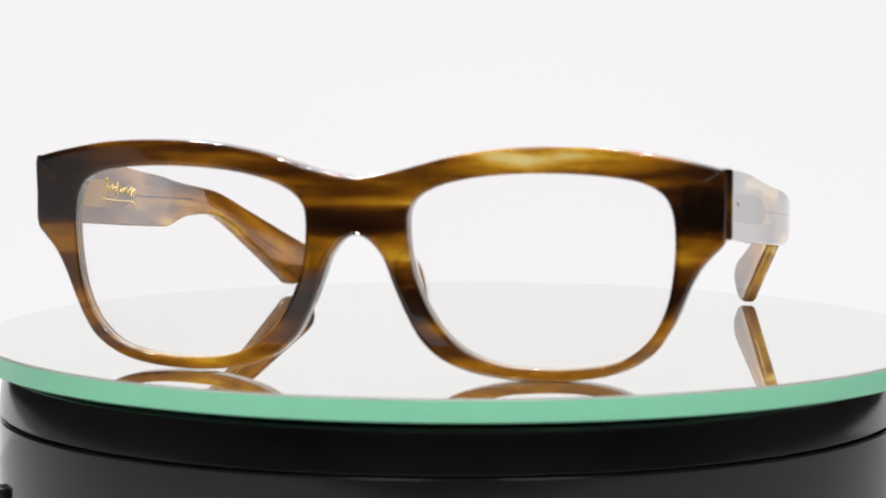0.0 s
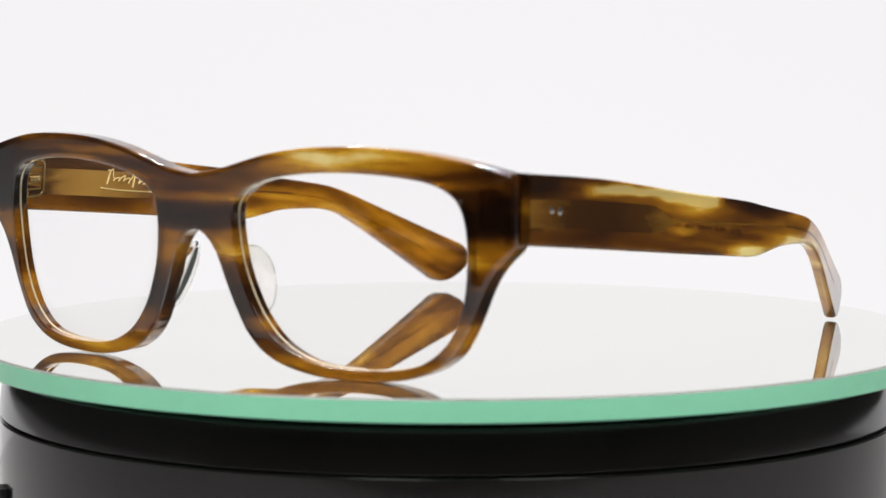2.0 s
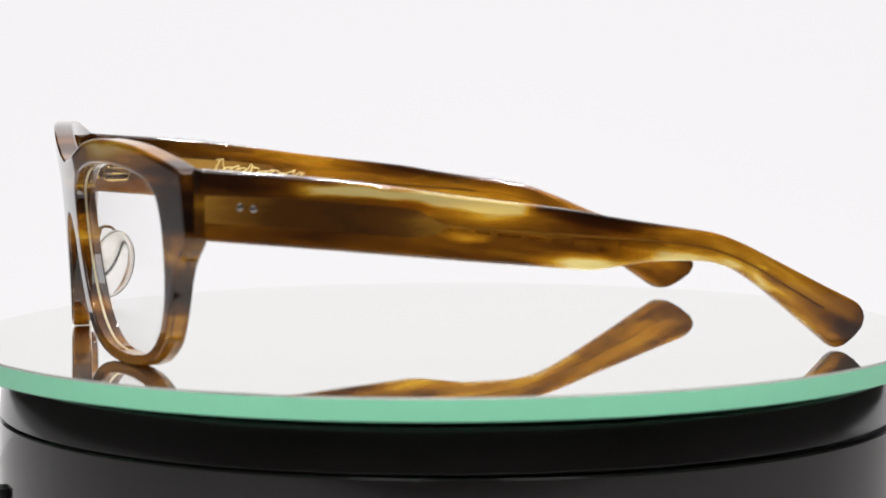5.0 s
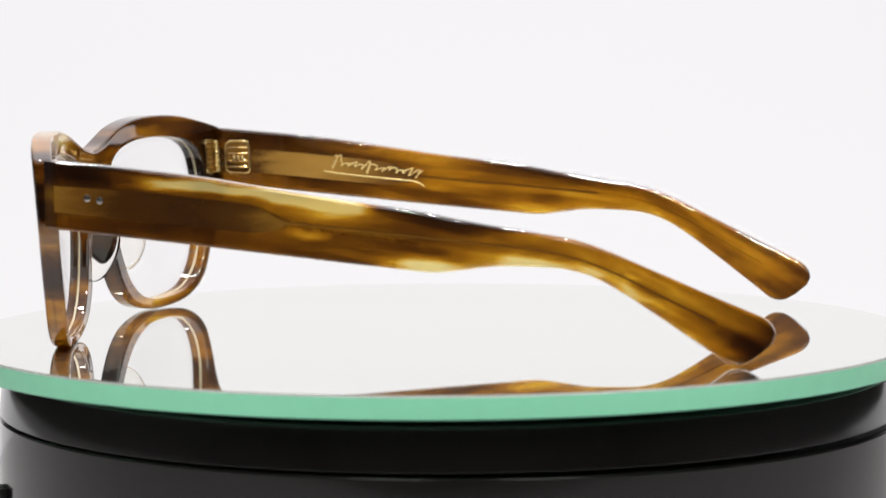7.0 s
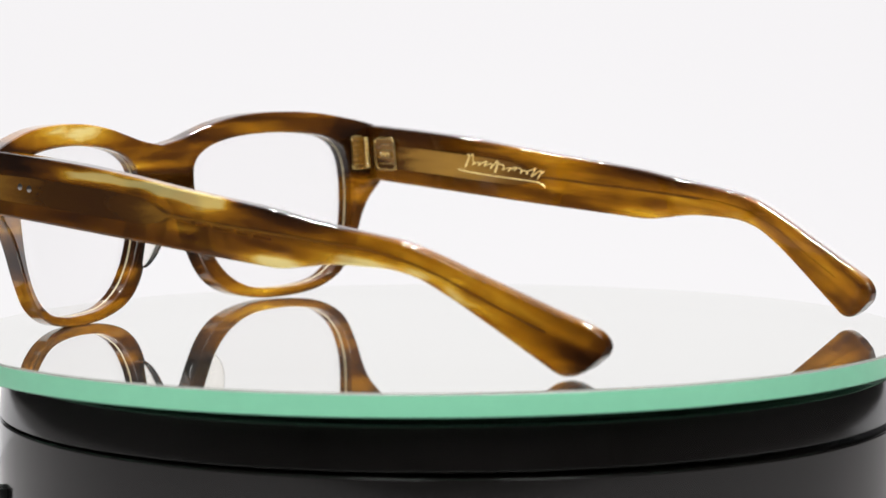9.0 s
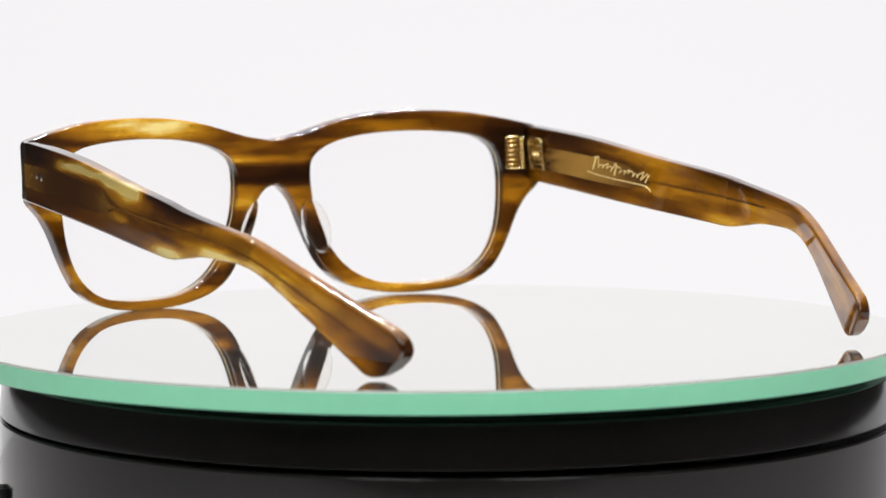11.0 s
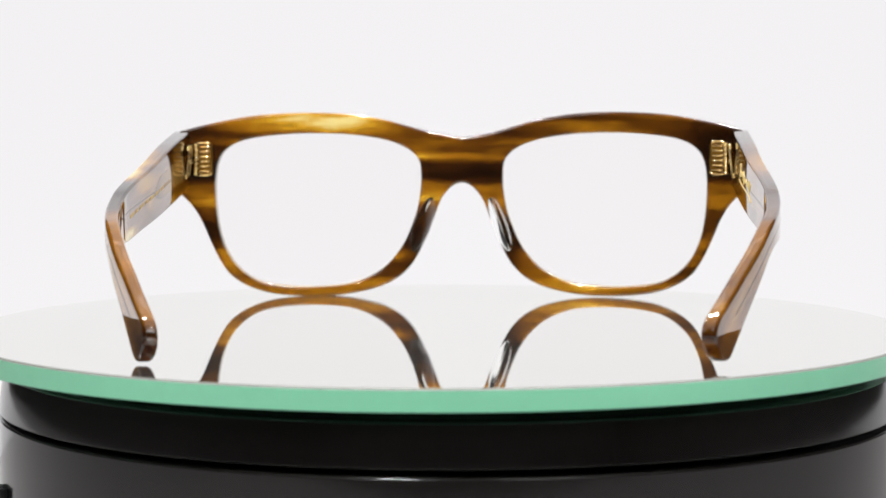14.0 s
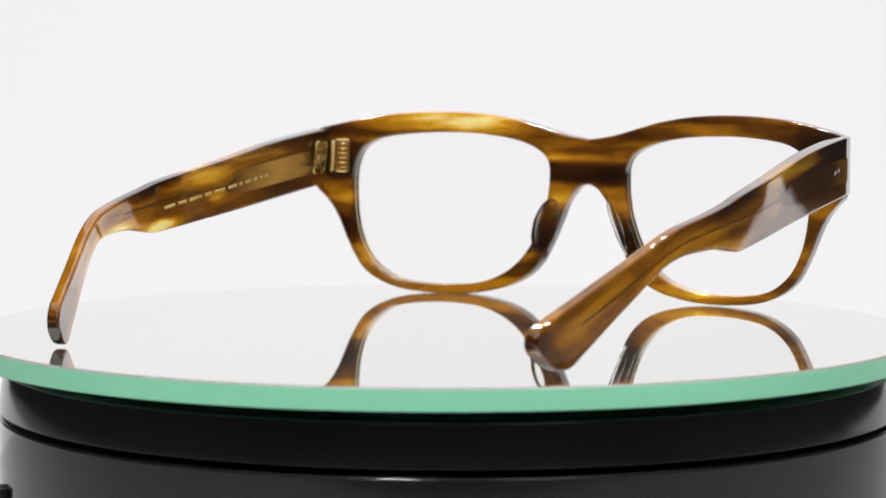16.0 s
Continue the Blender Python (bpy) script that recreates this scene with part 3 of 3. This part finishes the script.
def build_eyeglasses():
    g = new("eyeglasses")
    tagged(g, "thick striped amber and dark brown acetate eyeglasses with clear lenses", "eyeglasses")
    front = part("front_frame", build_front_mesh(), M_FRONT, g, "streaked brown acetate front", weighted=True)
    for side in (1, -1):
        lens = part("lens", lens_mesh(side), M_LENS, g, "clear demo lens")
        lens.visible_shadow = False
        part("ground_edge", ground_edge_mesh(side), M_GROUND, lens, "frosted pale lens edge")
        part("nose_pad", nose_pad(side), M_PAD, front, "clear plastic nose pad")
        arm = part("temple", temple_mesh(side), M_TEMPLE, g, "streaked amber acetate temple", weighted=True)
        part("core_wire", core_mesh(side, 1), M_CORE, arm, "dark flat core showing through acetate", smooth=False)
        part("core_wire", core_mesh(side, 0), M_CORE_IN, arm, "dark flat core showing through acetate", smooth=False)
        place = temple_place(side)
        for y, z in ((-63.4, 35.0), (-60.7, 34.6)):
            dot = lathe([(0, 0.07 * MM), (0.66 * MM, 0.065 * MM), (0.8 * MM, 0.0), (0.8 * MM, -0.4 * MM)], 20)
            dot.transform(pose(temple_x(y) * MM, y * MM, z * MM, 0, 90, 0))
            for v in dot.verts:
                v.co = place(v.co)
            bmesh.ops.recalc_face_normals(dot, faces=dot.faces)
            part("rivet", dot, M_STEEL, arm, "small silver rivet")
        hinge(g, side)
        if side == -1:
            pen = []
            for i in range(120):
                a = i / 119
                w = 2 * math.pi * 13.0 * a
                tall = 0.45 + (1.25 if a < 0.08 or 0.38 < a < 0.45 else 0.0) + (0.5 if a > 0.86 else 0.0)
                rise = tall * math.sin(w + 1.1 + 0.8 * math.sin(a * 19))
                pen.append((-42.0 + 22.5 * a + 0.55 * math.sin(w) + 0.45 * rise, 33.9 - 3.0 * a + rise + 0.3 * math.sin(31 * a)))
            flick = [(-44.0, 31.7), (-40, 31.0), (-33, 30.2), (-26, 29.5), (-21.5, 29.0), (-19.6, 28.3), (-18.8, 27.5)]
            for stroke, fat in ((pen, 0.14), (flick, 0.16)):
                line = [place(Vector((temple_x(y) - temple_thickness(y) - 0.06, y, z)) * MM) for y, z in smooth_line(stroke, 3)]
                part("gold_stamp", tube(line, fat * MM, 5), M_STAMP, arm, "gold foil flourish stamped inside")
        else:
            y = -40.0
            for width in (1.2, 0.8, 1.6, 2.4, 1.2, 3.6, 4.2, 3.0, 5.0, 3.4, 4.6):
                z0 = 31.6 - 0.125 * (y + 40)
                part("gold_stamp", bar(side, y, y + width, z0, z0 + 0.75), M_FAINT, arm, "faint gold stamped bar inside")
                y += width + 1.5
    return g


build_studio()
TURNTABLE, PLATTER = build_turntable()
MIRROR = build_mirror()
EYEGLASSES = build_eyeglasses()


def turn_at(t):
    """Degrees through which the platter has turned: a little unevenly, about twelve a second."""
    return -14.819 - 12.40222 * t + 0.15411 * t ** 2 - 0.040373 * t ** 3 + 0.0035094 * t ** 4 - 9.3736e-05 * t ** 5


def motions():
    # the platter leans a little on its axle, so that its rim wobbles as it turns
    lean = pose(0, 0, 0, 0.336, 0, 0) @ pose(0, 0, 0, 0, 0.118, 0)
    rows = [(0.5 * i, pose(0, 0, 0, 0, 0, turn_at(0.5 * i)) @ lean) for i in range(33)]
    walk(PLATTER, rows)
    walk(MIRROR, [(t, m @ pose(0.0027, -0.0020, 0.0002)) for t, m in rows])
    walk(EYEGLASSES, [(t, m @ pose(0.00105, 0, 0.0002, -0.04, 0.223, -0.808)) for t, m in rows])


motions()
